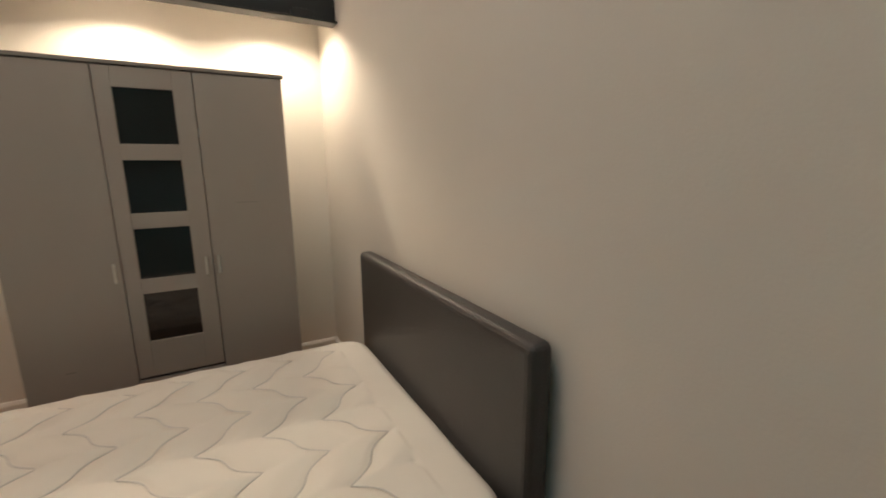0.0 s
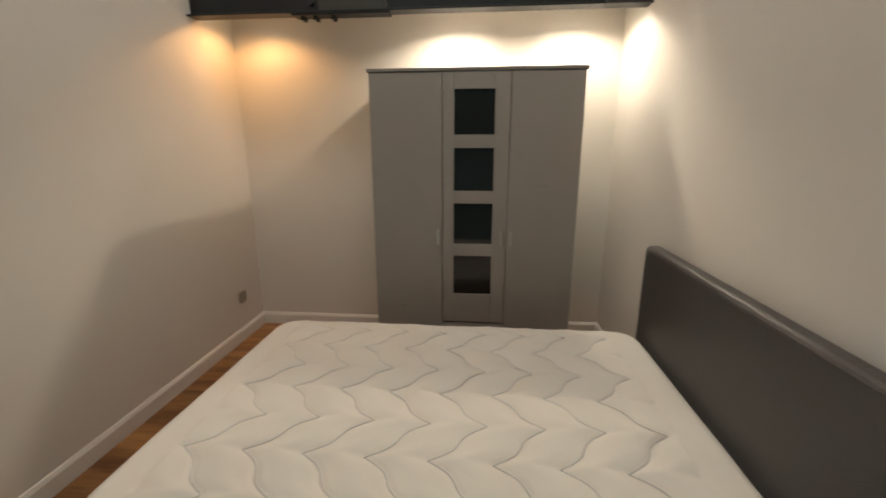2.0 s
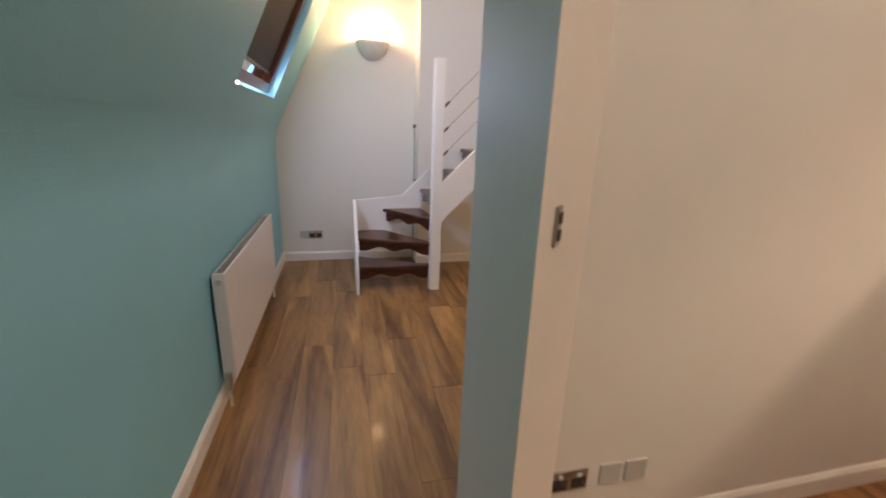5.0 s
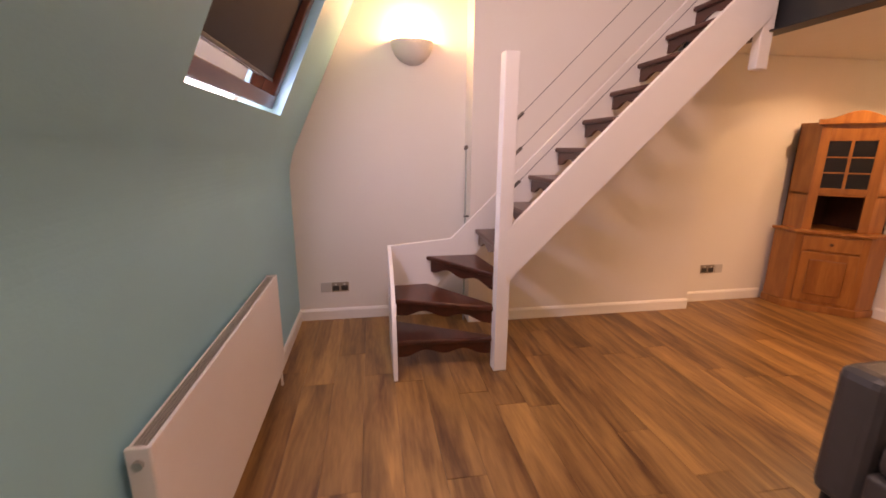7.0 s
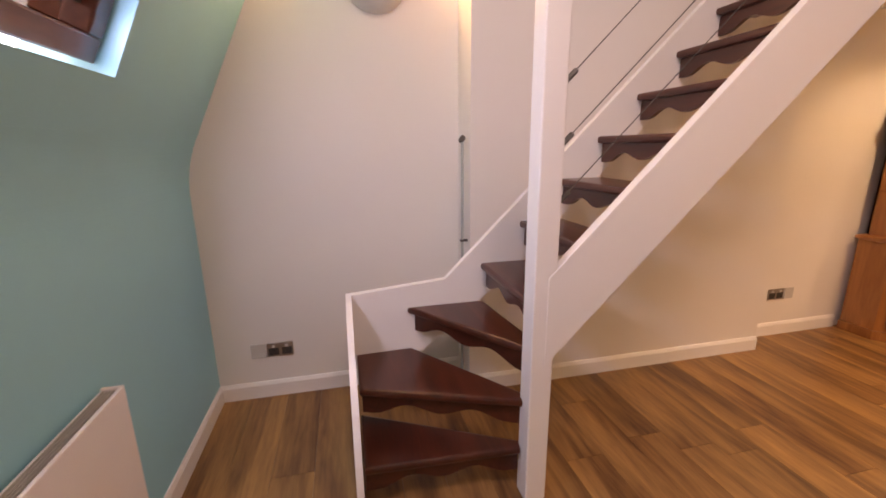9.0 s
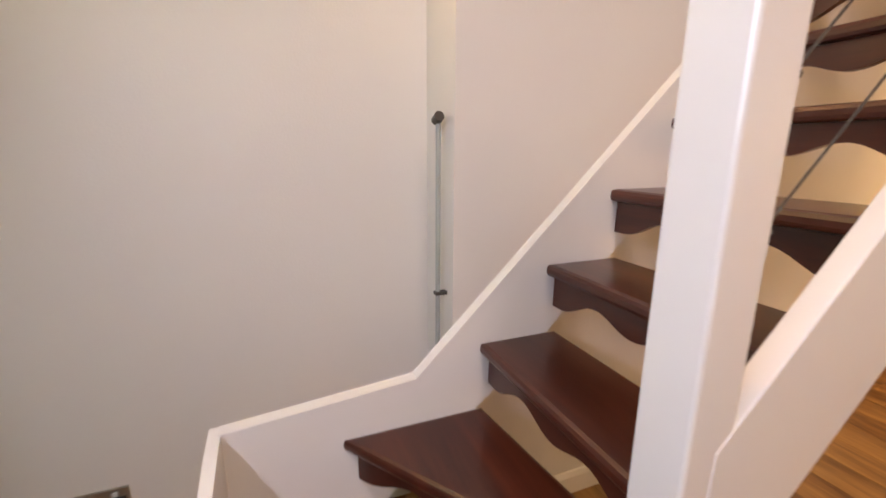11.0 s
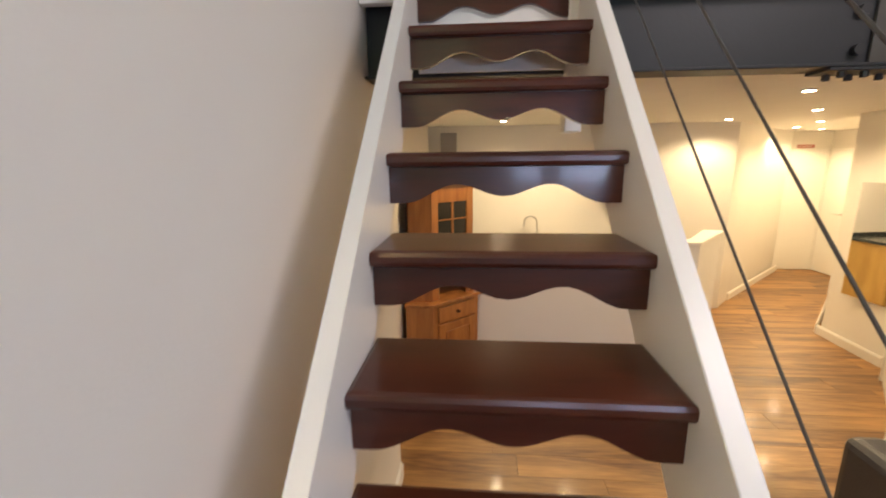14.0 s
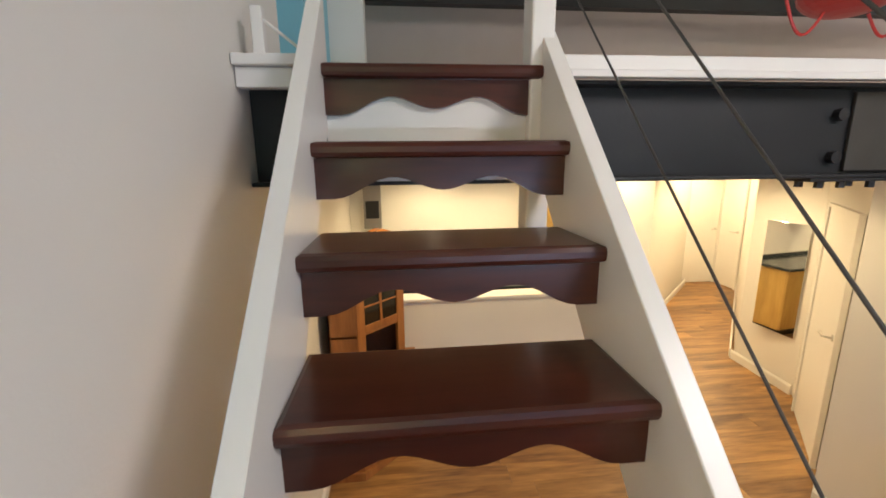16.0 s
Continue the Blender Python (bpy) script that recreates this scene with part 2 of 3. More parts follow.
# far wall with the lamp
setting("wall_west", box(FAR - .15, FAR, -.1, 1.62, 0, TOP), PLASTER, "white painted end wall with a lamp on it", "wall")
setting("wall_stair", box(STAIRW - .39, STAIRW, 1.62, 3.76, 0, TOP), PLASTER, "white painted wall beside the staircase", "wall")
setting("wall_nook", box(NOOK - .245, NOOK, 3.76, 8.6, 0, TOP), PLASTER, "white painted wall behind the corner cabinet", "wall")
# outer wall: upright to the knee, then leaning in, with the skylight opening through the slope
SKY_X0, SKY_X1, SKY_Z0, SKY_Z1 = -4.52, -3.22, 1.655, 2.60


def slope_y(z):
    return KNEE_Y + (z - KNEE_Z) * LEAN


def slope_piece(x0, x1, z0, z1, bm=None):
    t = .26
    return prism([(slope_y(z0), z0), (slope_y(z1), z1), (slope_y(z1) - t, z1), (slope_y(z0) - t, z0)], x0, x1, "x", bm)


arcs = [(KNEE_Y, 0)]
for k in range(13):
    u = k / 12
    z = 1.20 + .30 * u
    arcs.append((KNEE_Y + .5 * LEAN * .30 * u * u, z))
OFF = arcs[-1][0] - slope_y(1.50)
south = prism(arcs + [(KNEE_Y - .24, 1.50), (KNEE_Y - .24, 0)], FAR, 1.0, "x")
setting("wall_south", south, TEAL, "turquoise painted low wall bending into the roof slope", "wall")
sl = slope_piece(FAR, 1.0, 1.50, SKY_Z0)
slope_piece(FAR, SKY_X0, SKY_Z0, SKY_Z1, sl)
slope_piece(SKY_X1, 1.0, SKY_Z0, SKY_Z1, sl)
# upper opening is added and unseen, cut for the high daylight fill
UP_X0, UP_X1, UP_Z0, UP_Z1 = -3.3, -2.2, 3.15, 4.05
slope_piece(FAR, 1.0, SKY_Z1, UP_Z0, sl)
slope_piece(FAR, UP_X0, UP_Z0, UP_Z1, sl)
slope_piece(UP_X1, 1.0, UP_Z0, UP_Z1, sl)
slope_piece(FAR, 1.0, UP_Z1, TOP, sl)
setting("wall_slope", sl, TEAL, "turquoise painted steep roof slope with a skylight opening", "wall")
# bedroom walls
setting("wall_east", box(1.0, 1.15, -.1, 4.23, 0, TOP), PLASTER, "plain white painted bedroom wall behind the headboard", "wall")
setting("wall_north", box(-1.782, 1.0, 4.08, 4.23, 0, 2.44), PLASTER, "white painted bedroom wall behind the wardrobe", "wall")
setting("wall_partition", box(-2.05, -1.782, 1.492, 4.23, 0, TOP), PLASTER, "white painted partition between bedroom and living room", "wall")
setting("wall_pier", prism([(-1.43, 1.183), (-1.725, 1.475), (-1.785, 1.49), (-2.05, 1.49), (-1.872, 1.196)], 0, TOP), PLASTER, "white painted pier at the end of the partition", "wall")
setting("ceiling_bedroom", box(-1.782, 1.0, 3.69, 4.08, 2.42, 2.46), CEILING, "white painted ceiling under the loft floor", "ceiling")
setting("loft_floor_bedroom", box(-1.782, 1.0, 3.72, 4.23, 2.462, 2.56), CEILING, "pale loft floor above the bedroom end", "floor")
setting("ceiling_high", box(-5.56, 1.15, -.1, 9.4, TOP, TOP + .15), CEILING, "high white ceiling above the open room", "ceiling")
# under the loft: angled hall walls
HALL = [(-2.05, 4.23), (-1.95, 4.22), (-1.035, 5.375), (-.99, 6.15), (1.0, 8.45), (1.0, 8.98), (.42, 9.0), (-.18, 8.30), (-1.345, 7.26)]
setting("wall_door_side", wall_between(HALL[2], HALL[1], 0, CEIL, .12), PLASTER, "white painted angled wall with a flush door", "wall")
setting("wall_mirror", wall_between(HALL[3], HALL[2], 0, CEIL, .12), PLASTER, "white painted wall carrying a tall mirror", "wall")
setting("wall_hall_east", wall_between(HALL[4], HALL[3], 0, CEIL, .12), PLASTER, "white painted hall wall", "wall")
setting("wall_hall_end", wall_between((1.0, 9.0), HALL[4], 0, CEIL, .12), PLASTER, "white wall at the end of the hall", "wall")
setting("wall_hall_back", wall_between((-.05, 9.0), (1.12, 9.0), 0, CEIL, .12), PLASTER, "white wall across the end of the hall", "wall")
setting("wall_hall_west", wall_between(HALL[8], (.40, 9.02), 0, CEIL, .12), PLASTER, "white painted angled wall of the hall", "wall")
setting("wall_kitchen_side", wall_between((-1.65, 6.92), HALL[8], 0, CEIL, .10), PLASTER, "white painted kitchen side wall", "wall")
setting("wall_kitchen_back", box(-5.335, -1.65, 6.92, 7.04, 0, CEIL), PLASTER, "cream white kitchen back wall", "wall")
setting("ceiling_loft", box(-5.315, 1.3, 4.23, 9.15, CEIL, CEIL + .08), CEILING, "white painted ceiling under the loft with downlights", "ceiling")
setting("ceiling_loft_front", box(-5.315, -2.07, 3.50, 4.23, CEIL, CEIL + .08), CEILING, "white painted ceiling under the loft edge", "ceiling")
setting("loft_floor", box(-5.17, -2.07, 3.50, 9.1, CEIL + .082, MEZZ), CEILING, "pale loft floor deck", "floor")
setting("loft_wall_back", box(-5.315, 1.0, 6.4, 6.5, MEZZ, TOP), BLUSH, "pale blush painted upper wall on the loft", "wall")
setting("loft_beam", box(-5.0, 1.0, 5.9, 6.0, 3.55, 3.72), STEEL, "dark steel beam crossing the loft", "beam")
setting("loft_wall_west", box(-5.315, -5.12, 3.95, 6.4, MEZZ, TOP), TEAL, "turquoise painted upper wall on the loft", "wall")
setting("loft_pier", box(-5.12, -4.93, 4.6, 4.75, MEZZ, TOP), PLASTER, "white painted pier on the loft", "wall")

# skirtings
skirting((FAR, KNEE_Y), (FAR, 1.62))
skirting((1.0, KNEE_Y), (FAR, KNEE_Y))
skirting((STAIRW, 1.62), (STAIRW, 3.76))
skirting((NOOK, 3.76), (NOOK, 4.72))
skirting((-1.782, 1.50), (-1.782, 4.08))
skirting((-1.782, 4.08), (1.0, 4.08))
skirting((1.0, 4.08), (1.0, .6))
skirting((-2.07, 4.2), (-2.07, 1.46))
skirting((-1.02, 6.16), (-1.05, 5.38))
skirting((-1.345, 7.26), (.36, 8.9))
skirting((1.0, 8.45), (-1.0, 6.19))

# half-height peninsula wall of the kitchen
pen = thing("kitchen_half_wall", "white painted half-height wall round the kitchen counter", "half wall")
tagged(pen, kind="structure")
PENZ = 1.142
part("front_panel", prism([(-5.335, 5.30), (-2.79, 5.30), (-2.70, 5.42), (-5.335, 5.42)], 0, PENZ), PLASTER, pen)
part("end_panel", prism([(-2.79, 5.30), (-2.28, 5.92), (-2.40, 5.96), (-2.70, 5.42)], 0, PENZ), PLASTER, pen)
part("capping", prism([(-5.335, 5.285), (-2.785, 5.285), (-2.25, 5.925), (-2.42, 5.985), (-2.80, 5.45), (-5.335, 5.45)], PENZ, PENZ + .028, bevel=.005), TRIM, pen, "white capping board")
skirting((-4.70, 5.30), (-2.79, 5.30))
skirting((-2.79, 5.30), (-2.28, 5.92))


# steel beams at the loft edge
def edge_beam(name, x0, x1, y, z0, z1, wide, label):
    ob = thing(name, label, "steel beam")
    tagged(ob, kind="structure")
    part("web", box(x0, x1, y + wide / 2 - .006, y + wide / 2 + .006, z0 + .012, z1 - .012), STEEL, ob)
    part("bottom_flange", box(x0, x1, y, y + wide, z0, z0 + .012, .003), STEEL, ob)
    part("top_flange", box(x0, x1, y, y + wide, z1 - .012, z1, .003), STEEL, ob)
    return ob


def splice(ob, x, y, z0, z1, wide):
    """Bolted splice plates on a beam."""
    part("splice_plate", box(x, x + .42, y + wide / 2 - .02, y + wide / 2 - .008, z0 + .02, z1 - .02, .002), STEELRAW, ob, "bare steel splice plate")
    part("splice_plate", box(x - .16, x + .44, y + .004, y + wide - .004, z0 - .012, z0 - .001, .002), STEEL, ob)
    for bx in (x - .10, x - .02, x + .09):
        for by in (y + .03, y + wide - .03):
            part("bolt", rod((bx, by, z0 - .034), (bx, by, z0 - .012), .013, 6), STEEL, ob)
    for bz in (z0 + .065, z0 + .20):
        part("bolt", rod((x - .045, y + wide / 2 - .03, bz), (x - .045, y + wide / 2 - .006, bz), .020, 10), BLACKPL, ob)


beam = edge_beam("loft_edge_beam", -5.172, -2.07, 3.31, 2.198, 2.488, .13, "dark painted steel beam along the loft edge")
splice(beam, -3.29, 3.31, 2.198, 2.488, .13)
beam2 = edge_beam("bedroom_beam", -1.782, 1.0, 3.58, 2.255, 2.55, .10, "dark painted steel beam above the bedroom end")
splice(beam2, -.95, 3.58, 2.255, 2.55, .10)
part("bracket", box(.74, .86, 3.56, 3.63, 2.25, 2.30, .004), STEEL, beam2)
fas = thing("loft_edge_trim", "cream painted timber edging on the loft floor", "edge trim")
tagged(fas, kind="structure")
part("fascia_board", box(-4.33, -2.07, 3.29, 3.33, 2.512, 2.552, .004), TRIM, fas)
part("lower_moulding", box(-4.33, -2.07, 3.275, 3.31, 2.490, 2.511, .004), TRIM, fas)
part("fascia_board", box(-5.172, -4.99, 3.27, 3.31, 2.455, 2.506, .004), TRIM, fas)
part("edge_cap", box(-5.172, -4.99, 3.25, 3.50, 2.507, 2.535, .004), TRIM, fas)

# ---- staircase ----
RISE, GOING, S4Y, S4Z = .2057, .2045, 1.610, .870
XL, XR = -4.954, -4.366
stair = thing("staircase", "open white staircase with dark mahogany treads and shaped risers", "staircase")


def wavy(length, depth, drop):
    """The outline of a shaped riser: straight on top, waves cut from below."""
    pts = [(0, 0), (0, -drop)]
    for i in range(25):
        u = i / 24
        s = .07 + u * .86
        wave = depth * (.5 - .5 * math.cos(4 * math.pi * u)) + depth * .45 * math.sin(math.pi * u) ** 2
        pts.append((s * length, -drop + wave))
    pts += [(length, -drop), (length, 0)]
    return pts


def tread_mesh(outline, z, thick=.036):
    return prism(outline, z - thick, z, "z", bevel=.012)


def riser_on(parent, p, q, z, drop=.092, wave=.039, thick=.022, back=.028):
    """A shaped riser board under the nosing from p to q."""
    p, q = Vector(p), Vector(q)
    length = (q - p).length
    b = prism(wavy(length, wave, drop), 0, thick, "y")
    ang = math.atan2(q.y - p.y, q.x - p.x)
    n = Vector((-math.sin(ang), math.cos(ang))) * back
    b.transform(Matrix.Translation((p.x + n.x, p.y + n.y, z)) @ Matrix.Rotation(ang, 4, "Z"))
    return part("shaped_riser", b, MAHOG, parent)


for i in range(9):
    y, z = S4Y + GOING * i, S4Z + RISE * i
    d = .245 if i < 8 else .20
    tr = part("tread", tread_mesh([(XL, y), (XR, y), (XR, y + d), (XL, y + d)], z), MAHOG, stair)
    riser_on(tr, (XL, y), (XR, y), z - .036)
# three fanned winders round the newel
NX, NY = -4.374, 1.650
WIND = [(.225, (-4.385, 1.60), (-4.42, .965), (-4.78, .965), (-4.43, 1.62)),
        (.445, (-4.39, 1.605), (-4.63, .965), (-4.95, .965), (-4.96, 1.24), (-4.43, 1.64)),
        (.668, (-4.40, 1.625), (-4.955, 1.225), (-4.955, 1.62), (-4.41, 1.69))]
for z, *ol in WIND:
    tr = part("tread", tread_mesh(ol, z), MAHOG, stair, "fanned winder tread")
    riser_on(tr, ol[1], ol[0], z - .036)

# inner string against the wall, with the kinked top, and the outer string
SL = RISE / GOING


def nose(y):
    return S4Z + (y - S4Y) * SL


part("inner_string", prism([(1.0, .42), (.95, .42), (.95, .755), (1.425, .795), (3.36, nose(3.36) + .095), (3.36, nose(3.36) - .22), (1.75, nose(1.75) - .22), (1.3, .42)], -4.99, -4.952, "x", bevel=.003), TRIM, stair)
# curved end board beside the winders
arc = [(-4.985, 0), (-4.31, 0), (-4.318, .08)]
for k in range(12):
    a = k / 11 * math.pi / 2
    arc.append((-4.325 - .66 * (1 - math.cos(a)) ** 1.0, .12 + .635 * math.sin(a)))
part("end_board", prism(arc + [(-4.985, .755)], .93, .957, "y", bevel=.003), TRIM, stair)
part("outer_string", prism([(1.66, nose(1.66) + .055), (3.30, nose(3.30) + .055), (3.30, nose(3.30) - .30), (1.66, nose(1.66) - .30)], -4.368, -4.327, "x", bevel=.003), TRIM, stair)
newel = part("newel_post", box(NX - .045, NX + .045, NY - .045, NY + .045, 0, 2.022, .006), TRIM, stair)
part("loft_newel_post", box(-4.40, -4.335, 3.26, 3.345, 1.98, 3.55, .006), TRIM, stair)
part("top_riser_board", box(XL, XR, 3.292, 3.306, 2.21, 2.47), TRIM, stair)
for h, a in ((.285, 0), (.485, 0), (.69, 0)):
    y0, y1 = 1.69, 3.27
    part("cable", rod((-4.365, y0, nose(y0) + h), (-4.365, y1, nose(y1) + h), .0021, 8), CABLE, stair, "thin steel balustrade cable")
    for yy, s in ((y0, 1), (y1, -1)):
        part("cable_eye", rod((-4.365, yy - s * .012, nose(yy) + h - s * .012), (-4.365, yy + s * .05, nose(yy) + h + s * .048), .010, 8), CABLE, stair)
post = thing("loft_guard", "white painted guard post with a cord on the loft edge", "guard rail")
part("post", box(-5.13, -5.10, 3.30, 3.33, 2.535, 2.66, .004), TRIM, post)
part("cord", rod((-5.115, 3.315, 2.64), (-4.995, 3.315, 2.545), .004, 8), TRIM, post)

# pipe in the recess
pipe = thing("wall_pipe", "thin painted pipe running up the wall corner", "pipe")
part("pipe_run", rod((-5.232, 1.590, .0), (-5.232, 1.590, 1.485), .008), TUBEM, pipe)
part("pipe_cap", rod((-5.245, 1.588, 1.475), (-5.215, 1.588, 1.488), .016, 10), STEELRAW, pipe, "dark metal pipe cap")
part("pipe_clip", box(-5.244, -5.220, 1.578, 1.62, .92, .932, .002), STEELRAW, pipe)

# ---- wall lamp ----
wl = thing("wall_lamp", "white plaster half-bowl uplighter glowing on the wall", "wall lamp", (FAR, 1.178, 2.285))
b = bmesh.new()
rows_ = []
for i in range(9):
    a = i / 8 * math.pi / 2
    r, z = .165 * math.cos(a) * (1 if i < 8 else .02) + .001, -.17 * math.sin(a)
    rows_.append([b.verts.new((max(r * math.sin(k / 18 * math.pi), 0) * .85 + .001, -r * math.cos(k / 18 * math.pi), z)) for k in range(19)])
for i in range(8):
    for k in range(18):
        b.faces.new((rows_[i][k], rows_[i][k + 1], rows_[i + 1][k + 1], rows_[i + 1][k]))
bowl = part("bowl", b, BOWL, wl)
so = bowl.modifiers.new("thick", "SOLIDIFY")
so.thickness = .012
part("bulb", rod((.07, -.035, -.01), (.07, .035, -.01), .022), glow("bulb_glow", (1, .80, .45), 30), wl)


# ---- downlights ----
def downlight(x, y, mat, group, z=CEIL, drop=0):
    label = "small round ceiling spotlight, switched on" if drop else "small round recessed ceiling downlight, switched on"
    ob = thing("downlight", label, "downlight", (x, y, z), group)
    if drop:
        part("barrel", rod((0, 0, -drop), (0, 0, 0), .03, 20), CHROME, ob)
    ring = bmesh.new()
    bmesh.ops.create_cone(ring, cap_ends=False, segments=24, radius1=.045, radius2=.038, depth=.008, matrix=Matrix.Translation((0, 0, -drop - .004)))
    r_ = part("trim_ring", ring, CHROME, ob)
    r_.modifiers.new("thick", "SOLIDIFY").thickness = .005
    part("lens", rod((0, 0, -drop - .014), (0, 0, -drop - .002), .034, 20), mat, ob)
    return ob


for lx, ly in HALL_LIGHTS:
    downlight(lx, ly, LAMPGLOW, "hall downlights")
for lx, ly, mt in ((-1.50, 3.80, LAMPGLOW), (-.12, 3.775, COOLGLOW), (.66, 3.775, COOLGLOW)):
    downlight(lx, ly, mt, "bedroom downlights", 2.42, .075)

# ---- skylight ----
skyl = thing("skylight", "red-brown timber roof window with a black blind drawn almost shut", "skylight")
PITCH = math.degrees(math.atan2(1, LEAN))
SM = pose(SKY_X0, slope_y(SKY_Z0), SKY_Z0, PITCH, 0, 0) @ Matrix.Diagonal((1, 1, -1, 1))
W, L = SKY_X1 - SKY_X0, (SKY_Z1 - SKY_Z0) * math.sqrt(1 + LEAN ** 2)


def on_slope(bm):
    bm.transform(SM)
    return bm


for bx in (box(.01, W - .01, .012, .085, -.13, -.05, .006), box(.01, W - .01, L - .085, L - .012, -.13, -.05, .006),
           box(.01, .085, .085, L - .085, -.13, -.048, .006), box(W - .085, W - .01, .085, L - .085, -.13, -.048, .006)):
    part("frame", on_slope(bx), REDFRAME, skyl)
part("blind", on_slope(box(.085, W - .085, .165, L - .085, -.092, -.086)), BLIND, skyl, "black blackout roller blind")
part("blind_bar", on_slope(box(.087, W - .087, .15, .165, -.096, -.080, .003)), GRILLE, skyl)
gm = bpy.data.materials.new("window_glass")
gm.use_nodes = True
gb = gm.node_tree.nodes["Principled BSDF"]
gb.inputs["Transmission Weight"].default_value, gb.inputs["Roughness"].default_value, gb.inputs["IOR"].default_value = 1, 0, 1.45
pane = part("pane", on_slope(box(.08, W - .08, .08, L - .08, -.125, -.120)), gm, skyl)
pane.visible_shadow = False
bk = part("sky_backdrop", on_slope(box(-.1, W + .1, -.1, L + .1, -.30, -.29)), SKYGLOW)
tagged(bk, "bright overcast sky seen through the roof window", "sky", kind="structure")


# ---- radiator ----
rad = thing("radiator", "white flat-panel wall radiator with a dark slotted top", "radiator")
RX0, RX1, RY0, RY1, RZ0, RZ1 = -4.36, -2.88, .192, .258, .15, .742
part("panel", box(RX0, RX1, RY1 - .012, RY1, RZ0, RZ1, .004), RADWHITE, rad)
part("back_panel", box(RX0 + .01, RX1 - .01, RY0, RY0 + .012, RZ0, RZ1 - .01, .003), RADWHITE, rad)
part("end_cap", box(RX1 - .012, RX1 + .002, RY0 + .004, RY1 - .004, RZ0, RZ1, .003), RADWHITE, rad)
part("end_cap", box(RX0 - .002, RX0 + .012, RY0 + .004, RY1 - .004, RZ0, RZ1, .003), RADWHITE, rad)
part("top_well", box(RX0 + .012, RX1 - .012, RY0 + .014, RY1 - .014, RZ1 - .04, RZ1 - .022), GRILLE, rad)
for k in range(5):
    y = RY0 + .0135 + k * .0092
    part("grille_bar", box(RX0 + .012, RX1 - .012, y - .0009, y + .0009, RZ1 - .014, RZ1 - .006), GREYPL, rad)
for k in range(8):
    x = RX0 + .08 + k * (RX1 - RX0 - .16) / 7
    part("grille_tie", box(x - .004, x + .004, RY0 + .012, RY1 - .013, RZ1 - .021, RZ1 - .017), GRILLE, rad)
part("valve", rod((RX1 + .02, .225, .10), (RX1 + .02, .225, .20), .017), CHROME, rad)
part("plug", rod((RX1 - .01, .225, RZ1 - .045), (RX1 + .012, .225, RZ1 - .045), .014), CHROME, rad)
part("pipe_tail", rod((RX1 + .02, .225, 0), (RX1 + .02, .225, .11), .008), WHITEPL, rad)
part("pipe_tail", rod((RX0 - .02, .225, 0), (RX0 - .02, .225, .17), .008), WHITEPL, rad)
part("valve", rod((RX0 - .02, .225, .12), (RX0 - .02, .225, .2), .015), CHROME, rad)
part("bracket", box(RX0 + .2, RX0 + .24, .177, .194, .3, .6), RADWHITE, rad)
part("bracket", box(RX1 - .24, RX1 - .2, .177, .194, .3, .6), RADWHITE, rad)


# ---- sockets and switches ----
def socket(name, m, w, gangs, label, mat=None):
    """A face plate in the x-z plane that looks to -y."""
    ob = thing(name, label, "wall socket")
    mat = mat or PLATE
    part("face_plate", box(-w / 2, w / 2, -.008, 0, -.043, .043, .003), mat, ob)
    for g in range(gangs):
        cx = (g - (gangs - 1) / 2) * .073
        part("insert", box(cx - .028, cx + .028, -.0095, -.0075, -.032, .012, .002), SOCKDARK, ob)
        part("rocker", box(cx - .008, cx + .008, -.013, -.009, .016, .032, .002), WHITEPL, ob)
        for px, pz in ((0, -.004), (-.011, -.02), (.011, -.02)):
            part("pin_hole", box(cx + px - .003, cx + px + .003, -.0105, -.0095, pz - .005, pz + .005), BLACKPL, ob)
    ob.matrix_world = m
    return ob


socket("double_socket", pose(FAR, .529, .296, 0, 0, 90), .146, 2, "brushed steel double socket on the white wall")
socket("blank_plate", pose(FAR, .41, .296, 0, 0, 90), .086, 0, "plain pale blanking plate beside a socket", GREYPL)
socket("double_socket", pose(-1.782, 1.57, .306, 0, 0, 90), .146, 2, "brushed steel double socket low on the bedroom wall")
for yy in (1.735, 1.84):
    socket("blank_plate", pose(-1.782, yy, .306, 0, 0, 90), .086, 0, "plain white blanking plate on the bedroom wall", GREYPL)
socket("aerial_socket", pose(-1.782, 3.80, .334, 0, 0, 90), .086, 0, "single brushed steel aerial socket near the corner")
socket("double_socket", pose(NOOK, 4.08, .33, 0, 0, 90), .146, 2, "brushed steel double socket beside the corner cabinet")
socket("blank_plate", pose(NOOK, 4.205, .33, 0, 0, 90), .086, 0, "plain white blanking plate beside a socket", GREYPL)
sw = thing("light_switch", "narrow brushed steel two-rocker light switch on the pier", "light switch")
part("face_plate", box(-.018, .018, -.007, 0, -.043, .043, .003), PLATE, sw)
part("rocker", box(-.009, .009, -.011, -.007, .006, .03, .002), SOCKDARK, sw)
part("rocker", box(-.009, .009, -.011, -.007, -.03, -.006, .002), SOCKDARK, sw)
sw.matrix_world = pose(-1.507, 1.2595, 1.283, 0, 0, 135.3)
ks = socket("kitchen_switch", pose(-1.40, 7.30, 1.22, 0, 0, 41), .086, 0, "brushed steel switch plate on the hall wall")

